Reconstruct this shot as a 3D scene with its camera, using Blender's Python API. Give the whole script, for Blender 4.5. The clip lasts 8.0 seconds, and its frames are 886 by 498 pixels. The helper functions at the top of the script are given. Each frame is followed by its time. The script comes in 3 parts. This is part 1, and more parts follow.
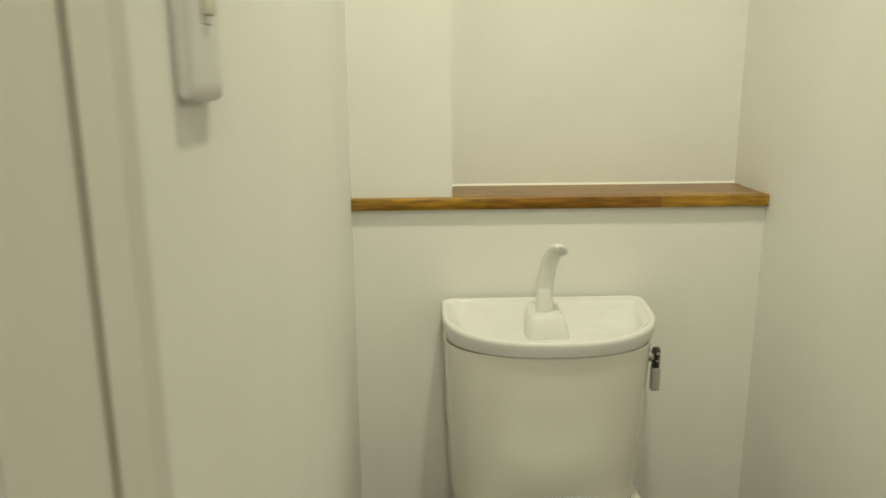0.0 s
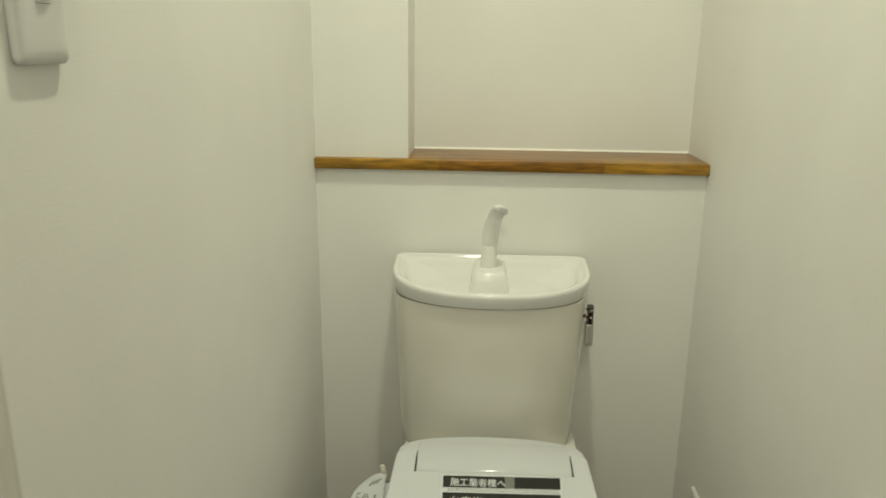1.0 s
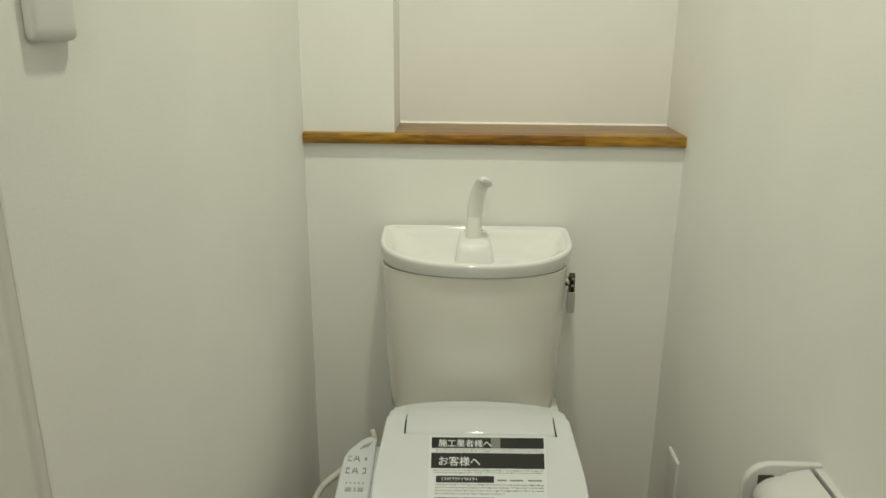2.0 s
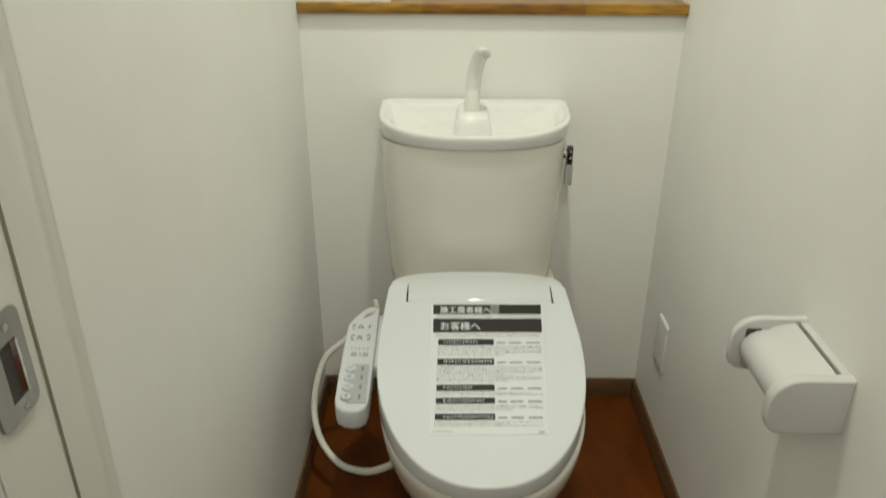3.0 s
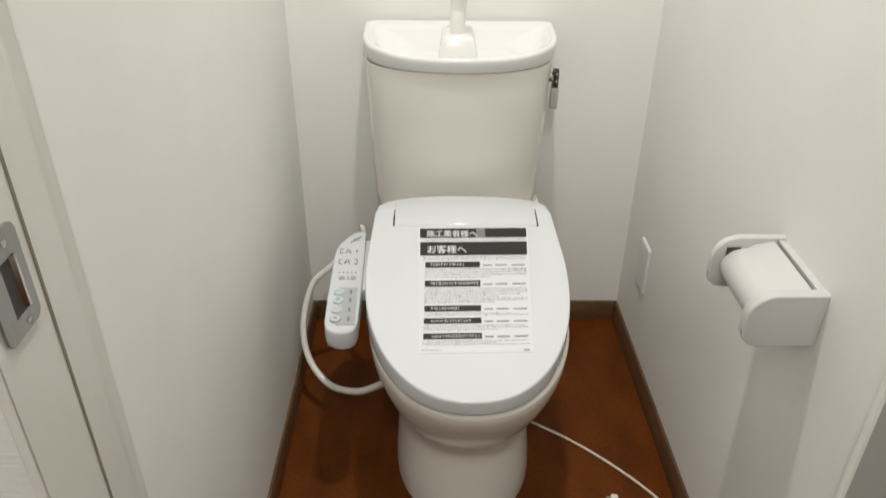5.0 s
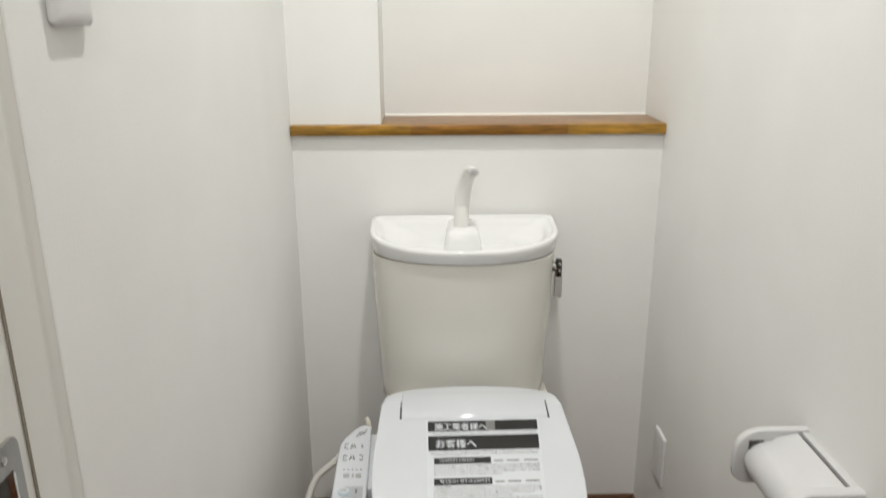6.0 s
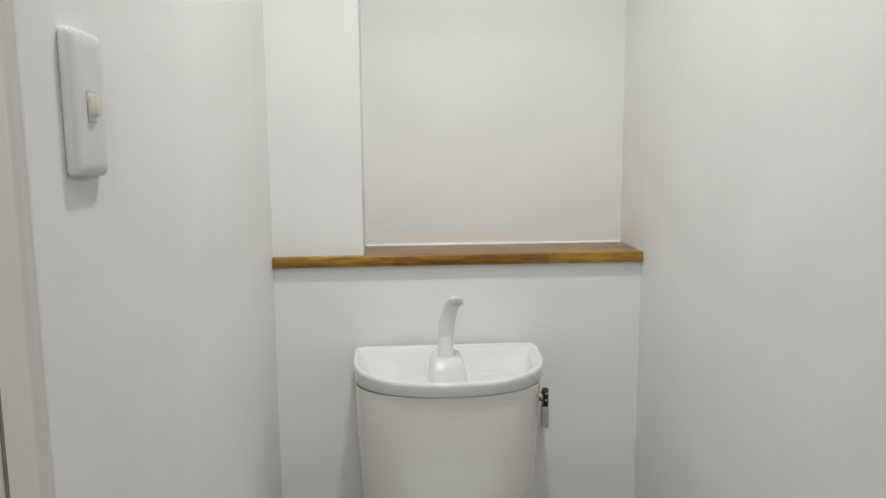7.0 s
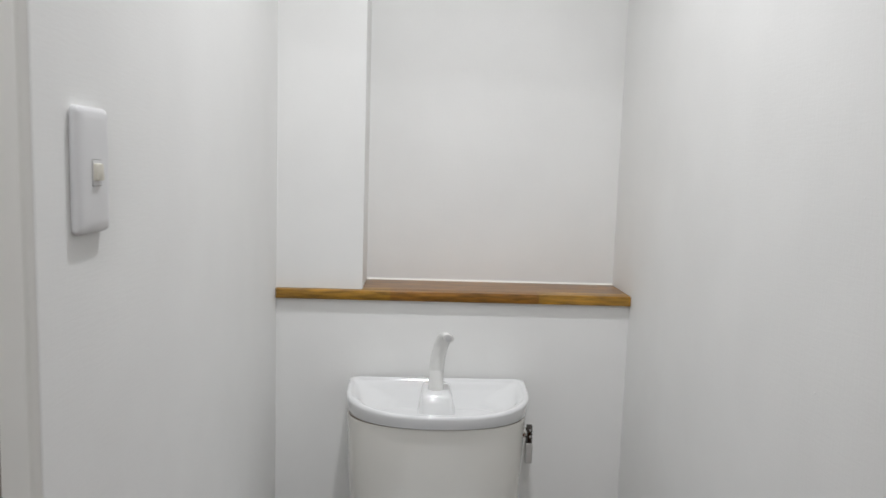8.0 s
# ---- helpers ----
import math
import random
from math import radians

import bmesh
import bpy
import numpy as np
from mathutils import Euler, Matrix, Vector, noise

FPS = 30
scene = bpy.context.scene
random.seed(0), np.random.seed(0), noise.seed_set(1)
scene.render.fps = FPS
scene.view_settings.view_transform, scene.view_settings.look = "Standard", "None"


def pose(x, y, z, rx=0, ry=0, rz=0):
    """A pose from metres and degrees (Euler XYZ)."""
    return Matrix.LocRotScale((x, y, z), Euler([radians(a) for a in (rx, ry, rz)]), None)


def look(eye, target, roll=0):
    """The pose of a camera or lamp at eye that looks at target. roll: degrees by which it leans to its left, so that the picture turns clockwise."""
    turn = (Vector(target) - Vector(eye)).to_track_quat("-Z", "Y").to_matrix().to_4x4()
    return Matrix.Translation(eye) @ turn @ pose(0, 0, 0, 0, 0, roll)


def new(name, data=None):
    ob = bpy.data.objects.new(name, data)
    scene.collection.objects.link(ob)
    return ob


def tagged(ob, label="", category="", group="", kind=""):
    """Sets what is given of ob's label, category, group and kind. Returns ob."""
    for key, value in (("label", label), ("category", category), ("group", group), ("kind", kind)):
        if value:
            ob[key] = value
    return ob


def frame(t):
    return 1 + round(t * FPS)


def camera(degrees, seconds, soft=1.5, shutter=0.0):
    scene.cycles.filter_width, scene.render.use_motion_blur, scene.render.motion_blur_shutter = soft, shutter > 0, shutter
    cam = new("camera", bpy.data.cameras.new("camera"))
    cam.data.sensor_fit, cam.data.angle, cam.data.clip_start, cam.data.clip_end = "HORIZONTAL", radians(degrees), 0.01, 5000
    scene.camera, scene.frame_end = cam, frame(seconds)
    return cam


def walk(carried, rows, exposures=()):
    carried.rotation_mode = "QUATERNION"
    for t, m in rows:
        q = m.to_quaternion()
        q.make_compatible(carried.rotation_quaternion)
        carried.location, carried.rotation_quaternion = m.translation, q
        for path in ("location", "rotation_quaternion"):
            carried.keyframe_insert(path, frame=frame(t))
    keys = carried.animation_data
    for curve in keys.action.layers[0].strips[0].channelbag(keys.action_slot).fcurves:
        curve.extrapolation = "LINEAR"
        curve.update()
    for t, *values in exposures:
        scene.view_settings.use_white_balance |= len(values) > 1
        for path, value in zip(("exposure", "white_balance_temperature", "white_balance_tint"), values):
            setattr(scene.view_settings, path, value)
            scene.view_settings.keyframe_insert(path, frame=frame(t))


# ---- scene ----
cam = camera(61.5, 8.0, shutter=0.4)
PATH = [
    (0, (0.138, -1.459, 1.256), (0.194, 0.488, 0.801), -0.4),
    (0.2, (0.185, -1.439, 1.255), (0.25, 0.509, 0.806), 0.0),
    (0.5, (0.254, -1.462, 1.259), (0.306, 0.478, 0.774), -0.8),
    (0.7, (0.29, -1.513, 1.255), (0.328, 0.426, 0.767), 0.7),
    (1, (0.345, -1.574, 1.263), (0.26, 0.35, 0.723), 0.7),
    (1.2, (0.345, -1.59, 1.266), (0.25, 0.33, 0.716), -0.5),
    (2.3, (0.338, -1.635, 1.262), (0.321, 0.259, 0.622), 0.8),
    (2.5, (0.33, -1.644, 1.247), (0.326, 0.236, 0.565), 0.6),
    (2.7, (0.326, -1.647, 1.244), (0.319, 0.207, 0.493), 0.5),
    (3, (0.327, -1.652, 1.239), (0.312, 0.147, 0.366), 0.3),
    (3.2, (0.33, -1.654, 1.23), (0.324, 0.104, 0.276), 0.8),
    (3.5, (0.335, -1.654, 1.226), (0.334, 0.045, 0.17), 0.7),
    (3.7, (0.326, -1.656, 1.227), (0.34, 0.011, 0.123), 1.2),
    (4, (0.329, -1.66, 1.221), (0.338, -0.032, 0.06), 0.9),
    (4.2, (0.326, -1.663, 1.219), (0.342, -0.051, 0.036), 1.1),
    (5.3, (0.32, -1.669, 1.238), (0.357, 0.093, 0.292), 0.6),
    (5.5, (0.319, -1.666, 1.231), (0.357, 0.138, 0.368), 0.9),
    (5.7, (0.314, -1.661, 1.232), (0.35, 0.209, 0.524), 0.3),
    (6, (0.306, -1.655, 1.248), (0.34, 0.254, 0.651), -0.2),
    (6.2, (0.29, -1.648, 1.246), (0.347, 0.293, 0.766), -0.1),
    (6.5, (0.283, -1.65, 1.244), (0.386, 0.316, 0.89), -0.1),
    (6.7, (0.27, -1.644, 1.25), (0.394, 0.327, 0.937), -0.6),
    (7, (0.257, -1.643, 1.268), (0.4, 0.331, 0.984), -0.4),
    (7.2, (0.242, -1.636, 1.287), (0.437, 0.338, 1.035), -0.0),
    (7.5, (0.249, -1.641, 1.298), (0.465, 0.334, 1.068), 1.8),
    (7.7, (0.266, -1.656, 1.303), (0.465, 0.32, 1.069), 1.7),
    (8, (0.317, -1.72, 1.319), (0.395, 0.265, 1.089), 1.8),
]
EXPOSURES = [
    (0, -0.66, 7550, -4.5),
    (1, -0.70, 7150, -4),
    (2.5, -0.66, 6650, -1),
    (3, -0.47, 6550, 1),
    (4, -0.07, 6400, 7),
    (5.5, -0.16, 6080, 13),
    (6, -0.25, 5980, 13),
    (6.5, -0.48, 5950, 12),
    (7, -0.63, 5850, 13),
    (8, -0.65, 5650, 16),
]
walk(cam, [(t, look(eye, target, roll)) for t, eye, target, roll in PATH], EXPOSURES)

# ---- light ----
world = bpy.data.worlds.new("world")
scene.world = world
world.use_nodes = True
world.node_tree.nodes["Background"].inputs[0].default_value = (0.9, 0.95, 1.0, 1)
world.node_tree.nodes["Background"].inputs[1].default_value = 0.02

W = 0.83          # clear width of the room
CEIL = 2.45
LAMP = (0.39, -0.60)
HALL_LAMP = (0.30, -2.35)


def area_lamp(name, place, size, watts, colour, beam=180):
    data = bpy.data.lights.new(name, "AREA")
    data.shape, data.size, data.energy, data.color, data.spread = "DISK", size, watts, colour, radians(beam)
    ob = new(name, data)
    ob.matrix_world = Matrix.Translation(place)
    return ob


area_lamp("ceiling_lamp_light", (LAMP[0], LAMP[1], CEIL - 0.03), 0.08, 9.9, (1.0, 0.95, 0.82), 128)
area_lamp("hall_lamp_light", (HALL_LAMP[0], HALL_LAMP[1], CEIL - 0.03), 0.14, 18.5, (1.0, 0.95, 0.82))


# ---- materials ----
def material(name, colour, rough=0.5, metal=0.0, grain=0.0, grain_scale=400.0, stain=0.0, stain_scale=6.0, bump=0.0,
             bump_scale=600.0, coat=0.0, per_object=0.0, spread=(1, 1, 1)):
    """A node material: base colour varied by a coarse and a fine noise in object-independent metres, with fine relief."""
    m = bpy.data.materials.new(name)
    m.use_nodes = True
    nt = m.node_tree
    p = nt.nodes["Principled BSDF"]
    p.inputs["Roughness"].default_value = rough
    p.inputs["Metallic"].default_value = metal
    p.inputs["Coat Weight"].default_value = coat
    p.inputs["Coat Roughness"].default_value = 0.08
    geo = nt.nodes.new("ShaderNodeNewGeometry")
    mp = nt.nodes.new("ShaderNodeMapping")
    mp.inputs["Scale"].default_value = spread
    nt.links.new(geo.outputs["Position"], mp.inputs["Vector"])

    def noise_node(scale, detail):
        n = nt.nodes.new("ShaderNodeTexNoise")
        n.inputs["Scale"].default_value, n.inputs["Detail"].default_value = scale, detail
        nt.links.new(mp.outputs["Vector"], n.inputs["Vector"])
        return n

    def scaled(src, amount):
        r = nt.nodes.new("ShaderNodeMapRange")
        r.inputs["From Min"].default_value, r.inputs["From Max"].default_value = 0.3, 0.7
        r.inputs["To Min"].default_value, r.inputs["To Max"].default_value = 1 - amount, 1 + amount * 0.4
        nt.links.new(src, r.inputs["Value"])
        return r.outputs["Result"]

    value = None
    for amount, scale, detail in ((stain, stain_scale, 4), (grain, grain_scale, 3)):
        if amount:
            f = scaled(noise_node(scale, detail).outputs["Fac"], amount)
            if value is None:
                value = f
            else:
                mul = nt.nodes.new("ShaderNodeMath")
                mul.operation = "MULTIPLY"
                nt.links.new(value, mul.inputs[0])
                nt.links.new(f, mul.inputs[1])
                value = mul.outputs[0]
    if per_object:
        info = nt.nodes.new("ShaderNodeObjectInfo")
        r = nt.nodes.new("ShaderNodeMapRange")
        r.inputs["To Min"].default_value, r.inputs["To Max"].default_value = 1 - per_object, 1 + per_object
        nt.links.new(info.outputs["Random"], r.inputs["Value"])
        mul = nt.nodes.new("ShaderNodeMath")
        mul.operation = "MULTIPLY"
        nt.links.new(r.outputs["Result"], mul.inputs[0])
        if value is None:
            mul.inputs[1].default_value = 1
        else:
            nt.links.new(value, mul.inputs[1])
        value = mul.outputs[0]
    if value is None:
        p.inputs["Base Color"].default_value = (*colour, 1)
    else:
        vm = nt.nodes.new("ShaderNodeVectorMath")
        vm.operation = "SCALE"
        vm.inputs[0].default_value = colour
        nt.links.new(value, vm.inputs["Scale"])
        nt.links.new(vm.outputs["Vector"], p.inputs["Base Color"])
    if bump:
        b = nt.nodes.new("ShaderNodeBump")
        b.inputs["Strength"].default_value, b.inputs["Distance"].default_value = bump, 0.001
        nt.links.new(noise_node(bump_scale, 5).outputs["Fac"], b.inputs["Height"])
        nt.links.new(b.outputs["Normal"], p.inputs["Normal"])
    return m


WALLPAPER = material("white_wallpaper", (0.85, 0.85, 0.83), 0.62, stain=0.025, grain=0.02, grain_scale=500)


def add_weave(m):
    """Fine woven relief of a fabric-like wallpaper, in two crossing directions."""
    nt = m.node_tree
    geo = nt.nodes.new("ShaderNodeNewGeometry")
    outs = []
    for scale in ((0.12, 0.12, 1.0), (1.0, 1.0, 0.12)):
        mp = nt.nodes.new("ShaderNodeMapping")
        mp.inputs["Scale"].default_value = scale
        nz = nt.nodes.new("ShaderNodeTexNoise")
        nz.inputs["Scale"].default_value, nz.inputs["Detail"].default_value = 290, 3
        nt.links.new(geo.outputs["Position"], mp.inputs["Vector"])
        nt.links.new(mp.outputs["Vector"], nz.inputs["Vector"])
        outs.append(nz.outputs["Fac"])
    add = nt.nodes.new("ShaderNodeMath")
    nt.links.new(outs[0], add.inputs[0])
    nt.links.new(outs[1], add.inputs[1])
    pimple = nt.nodes.new("ShaderNodeTexVoronoi")
    pimple.inputs["Scale"].default_value = 13
    nt.links.new(geo.outputs["Position"], pimple.inputs["Vector"])
    low = nt.nodes.new("ShaderNodeMapRange")
    low.inputs["From Min"].default_value, low.inputs["From Max"].default_value = 0.03, 0.0
    low.inputs["To Max"].default_value = 3.0
    nt.links.new(pimple.outputs["Distance"], low.inputs["Value"])
    both = nt.nodes.new("ShaderNodeMath")
    nt.links.new(add.outputs[0], both.inputs[0])
    nt.links.new(low.outputs["Result"], both.inputs[1])
    b = nt.nodes.new("ShaderNodeBump")
    b.inputs["Strength"].default_value, b.inputs["Distance"].default_value = 0.17, 0.0009
    nt.links.new(both.outputs[0], b.inputs["Height"])
    nt.links.new(b.outputs["Normal"], nt.nodes["Principled BSDF"].inputs["Normal"])


add_weave(WALLPAPER)
CEILING = material("ceiling_paper", (0.85, 0.85, 0.83), 0.8, grain=0.02, bump=0.3)
JAMB = material("painted_jamb", (0.74, 0.73, 0.69), 0.42, stain=0.03, bump=0.05, bump_scale=200)
TRIM = material("white_corner_trim", (0.91, 0.91, 0.89), 0.3, stain=0.03)
CERAMIC = material("white_ceramic", (0.79, 0.775, 0.72), 0.13, stain=0.015, coat=0.2)
PLASTIC = material("white_plastic", (0.63, 0.65, 0.68), 0.10, stain=0.012, bump=0.02)
PLASTIC_MATT = material("matt_white_plastic", (0.57, 0.57, 0.57), 0.42, stain=0.02, bump=0.03)
FITTING = material("white_fitting_plastic", (0.72, 0.72, 0.72), 0.36, stain=0.015, bump=0.02)
BASIN = material("glazed_basin_ceramic", (0.77, 0.775, 0.77), 0.035, stain=0.01, coat=0.4)
# near-black colour standing in for the shade inside gaps and openings
GAP_SHADE = material("dark_gap_shade", (0.05, 0.045, 0.04), 0.7)
# brown of the door seal, also used to paint shade under the tank lid
SEAM = material("brown_seal_and_gap_shade", (0.22, 0.19, 0.15), 0.7)
CHROME = material("chrome", (0.55, 0.54, 0.52), 0.12, metal=1.0, stain=0.1)
STEEL = material("brushed_steel", (0.40, 0.39, 0.37), 0.33, metal=1.0, stain=0.12, grain=0.1, spread=(1, 12, 1))
INK = material("black_print", (0.012, 0.0115, 0.011), 0.6)
INK_GREY = material("grey_print", (0.20, 0.20, 0.195), 0.5)
INK_PALE = material("pale_grey_print", (0.36, 0.36, 0.355), 0.5)
PAPER = material("sticker_paper", (0.645, 0.67, 0.70), 0.35, stain=0.015)
BUTTON_GREY = material("grey_panel_print", (0.42, 0.44, 0.46), 0.35)
BUTTON_BLUE = material("pale_blue_ring", (0.50, 0.62, 0.70), 0.35)
CORD = material("cream_cord", (0.75, 0.72, 0.62), 0.4, stain=0.04)
HOSE = material("pale_hose", (0.74, 0.73, 0.69), 0.35, stain=0.04)
DARK_CHROME = material("dark_chrome", (0.10, 0.095, 0.09), 0.10, metal=1.0)
BRASS = material("plug_pin_metal", (0.45, 0.40, 0.30), 0.3, metal=1.0)
CAULK = material("white_caulk", (0.84, 0.82, 0.76), 0.4)
BASEBOARD = material("brown_baseboard", (0.12, 0.062, 0.027), 0.4, grain=0.25, grain_scale=60, stain=0.2, stain_scale=8, spread=(1, 1, 6))
SHELF_WOOD, SHELF_BROWN = [material(name, colour, 0.30, coat=0.08, grain=0.5, grain_scale=90, stain=0.45, stain_scale=22, bump=0.05,
                                    bump_scale=200, per_object=0.14, spread=(0.25, 2.0, 2.0))
                           for name, colour in (("varnished_golden_wood", (0.42, 0.220, 0.022)), ("varnished_brown_wood", (0.27, 0.122, 0.014)))]
GRIP = material("satin_grey_metal", (0.50, 0.49, 0.47), 0.35, metal=0.5, stain=0.05)
# right jamb only, a darker grey than JAMB
JAMB_GREY = material("grey_jamb", (0.44, 0.44, 0.425), 0.45, stain=0.04)
SPOUT_WHITE = material("glossy_white_spout", (0.80, 0.80, 0.775), 0.14, stain=0.015)


def floor_material():
    m = material("red_brown_floor", (0.118, 0.0305, 0.0028), 0.46, grain=0.26, grain_scale=230, stain=0.30, stain_scale=14,
                 bump=0.12, bump_scale=260, spread=(1.0, 0.45, 1.0))
    return m


FLOOR = floor_material()
FLOOR.node_tree.nodes["Principled BSDF"].inputs["Specular IOR Level"].default_value = 0.12


def ribbed_material():
    m = material("ribbed_hall_paper", (0.78, 0.77, 0.75), 0.65, stain=0.03)
    nt = m.node_tree
    geo = nt.nodes.new("ShaderNodeNewGeometry")
    mp = nt.nodes.new("ShaderNodeMapping")
    mp.inputs["Scale"].default_value = (0.12, 0.12, 1.0)
    nz = nt.nodes.new("ShaderNodeTexNoise")
    nz.inputs["Scale"].default_value, nz.inputs["Detail"].default_value = 300, 2
    nt.links.new(geo.outputs["Position"], mp.inputs["Vector"])
    nt.links.new(mp.outputs["Vector"], nz.inputs["Vector"])
    b = nt.nodes.new("ShaderNodeBump")
    b.inputs["Strength"].default_value, b.inputs["Distance"].default_value = 0.5, 0.003
    nt.links.new(nz.outputs["Fac"], b.inputs["Height"])
    nt.links.new(b.outputs["Normal"], nt.nodes["Principled BSDF"].inputs["Normal"])
    return m


RIBBED = ribbed_material()


# ---- mesh helpers ----
def mesh_of(name, bm, mat, smooth=None):
    bmesh.ops.recalc_face_normals(bm, faces=bm.faces[:])
    me = bpy.data.meshes.new(name)
    bm.to_mesh(me)
    bm.free()
    me.materials.append(mat)
    if smooth:
        me.shade_smooth()
        me.set_sharp_from_angle(angle=radians(smooth))
    return me


def part(name, bm, mat, parent=None, label="", smooth=40, kind=""):
    ob = new(name, mesh_of(name, bm, mat, smooth))
    ob.parent = parent
    return tagged(ob, label, kind=kind)


def thing(name, label, category, place=(0, 0, 0), group=""):
    ob = new(name)
    ob.empty_display_size = 0.05
    ob.location = place
    ob["origin"] = list(place)
    return tagged(ob, label, category, group)


def under(root, bm):
    """Moves world-placed geometry into the frame of a thing that stands at its own base."""
    bmesh.ops.translate(bm, vec=-Vector(root["origin"]), verts=bm.verts[:])
    return bm


def box(x0, x1, y0, y1, z0, z1, bevel=0.0, seg=2, bm=None):
    bm = bm or bmesh.new()
    vs = [bm.verts.new((x, y, z)) for z in (z0, z1) for y in (y0, y1) for x in (x0, x1)]
    fs = [bm.faces.new([vs[i] for i in f]) for f in ((0, 2, 3, 1), (4, 5, 7, 6), (0, 1, 5, 4), (2, 6, 7, 3), (0, 4, 6, 2), (1, 3, 7, 5))]
    if bevel:
        edges = list({e for f in fs for e in f.edges})
        bmesh.ops.bevel(bm, geom=edges, offset=bevel, segments=seg, profile=0.5, affect="EDGES")
    return bm


def loft(rings, cap_first=True, cap_last=True, bm=None):
    bm = bm or bmesh.new()
    rows = [[bm.verts.new(p) for p in r] for r in rings]
    n = len(rows[0])
    for a, b in zip(rows, rows[1:]):
        for i in range(n):
            bm.faces.new((a[i], a[(i + 1) % n], b[(i + 1) % n], b[i]))
    for do, row in ((cap_first, rows[0]), (cap_last, rows[-1])):
        if do:
            mid = bm.verts.new(sum((v.co for v in row), Vector()) / n)
            for i in range(n):
                bm.faces.new((row[i], row[(i + 1) % n], mid))
    return bm


def prism(outline, axis, a, b, bevel=0.0, seg=2):
    """A flat outline of pairs pushed from a to b along an axis."""
    order = {"x": lambda p, c: (c, p[0], p[1]), "y": lambda p, c: (p[0], c, p[1]), "z": lambda p, c: (p[0], p[1], c)}[axis]
    bm = bmesh.new()
    low = [bm.verts.new(order(p, a)) for p in outline]
    high = [bm.verts.new(order(p, b)) for p in outline]
    n = len(outline)
    f0, f1 = bm.faces.new(low), bm.faces.new(high[::-1])
    for i in range(n):
        bm.faces.new((low[i], low[(i + 1) % n], high[(i + 1) % n], high[i]))
    if bevel:
        bmesh.ops.recalc_face_normals(bm, faces=bm.faces[:])
        bmesh.ops.bevel(bm, geom=list(set(f0.edges) | set(f1.edges)), offset=bevel, segments=seg, profile=0.5, affect="EDGES")
    return bm


def rounded(x0, x1, y0, y1, r, n=5):
    """A rectangle with rounded corners as a list of pairs; r may name four radii."""
    rs = r if isinstance(r, (tuple, list)) else (r,) * 4
    pts = []
    for (cx, cy, sx, sy, start), rr in zip(((x1, y1, -1, -1, 0), (x0, y1, 1, -1, 90), (x0, y0, 1, 1, 180), (x1, y0, -1, 1, 270)), rs):
        for i in range(n + 1):
            a = radians(start + 90 * i / n)
            pts.append((cx + sx * rr + rr * math.cos(a), cy + sy * rr + rr * math.sin(a)))
    return pts


def u_ring(cx, yb, yf, hw, z, lf, hwb=None, rc=0.03, power=2.0, nf=36, nc=6):
    """A closed outline with a bowed front at yf and a straight back at yb; z is a number or a function of (x, y)."""
    hwb = hwb or hw
    lf = min(lf, yb - rc - yf - 0.002)
    pts = []
    for i in range(nf + 1):
        a = math.pi * i / nf
        c, s = math.cos(a), math.sin(a)
        pts.append((cx + hw * math.copysign(abs(c) ** (2 / power), c), yf + lf - lf * abs(s) ** (2 / power)))
    for sx, start in ((-1, 180), (1, 90)):
        for i in range(nc + 1):
            a = radians(start - 90 * i / nc)
            pts.append((cx + sx * (hwb - rc) + rc * math.cos(a), yb - rc + rc * math.sin(a)))
    return [Vector((x, y, z(x, y) if callable(z) else z)) for x, y in pts]


def sweep(points, radii, n=12, steps=6, flat=1.0):
    """A tube along a smooth curve through the points."""
    ps = [Vector(p) for p in points]
    ext = [2 * ps[0] - ps[1], *ps, 2 * ps[-1] - ps[-2]]
    path, rad = [], []
    for i in range(1, len(ext) - 2):
        p0, p1, p2, p3 = ext[i - 1:i + 3]
        for k in range(steps):
            t = k / steps
            path.append(0.5 * (2 * p1 + (p2 - p0) * t + (2 * p0 - 5 * p1 + 4 * p2 - p3) * t * t + (3 * p1 - p0 - 3 * p2 + p3) * t ** 3))
            rad.append(radii[i - 1] + (radii[i] - radii[i - 1]) * t)
    path.append(ps[-1])
    rad.append(radii[-1])
    rings = []
    side = None
    for i, p in enumerate(path):
        d = (path[min(i + 1, len(path) - 1)] - path[max(i - 1, 0)]).normalized()
        ref = side if side is not None else (Vector((1, 0, 0)) if abs(d.x) < 0.9 else Vector((0, 1, 0)))
        side = (ref - d * ref.dot(d)).normalized()
        up = d.cross(side)
        rings.append([p + rad[i] * (side * math.cos(2 * math.pi * k / n) + up * flat * math.sin(2 * math.pi * k / n)) for k in range(n)])
    return loft(rings)


def cylinder(centre, axis, r, length, n=24, bevel=0.0):
    bm = bmesh.new()
    bmesh.ops.create_cone(bm, cap_ends=True, segments=n, radius1=r, radius2=r, depth=length)
    if bevel:
        rims = [e for e in bm.edges if abs(e.verts[0].co.z - e.verts[1].co.z) < 1e-6]
        bmesh.ops.bevel(bm, geom=rims, offset=bevel, segments=2, profile=0.5, affect="EDGES")
    turn = Vector((0, 0, 1)).rotation_difference(Vector(axis)).to_matrix().to_4x4()
    bmesh.ops.transform(bm, matrix=Matrix.Translation(centre) @ turn, verts=bm.verts[:])
    return bm


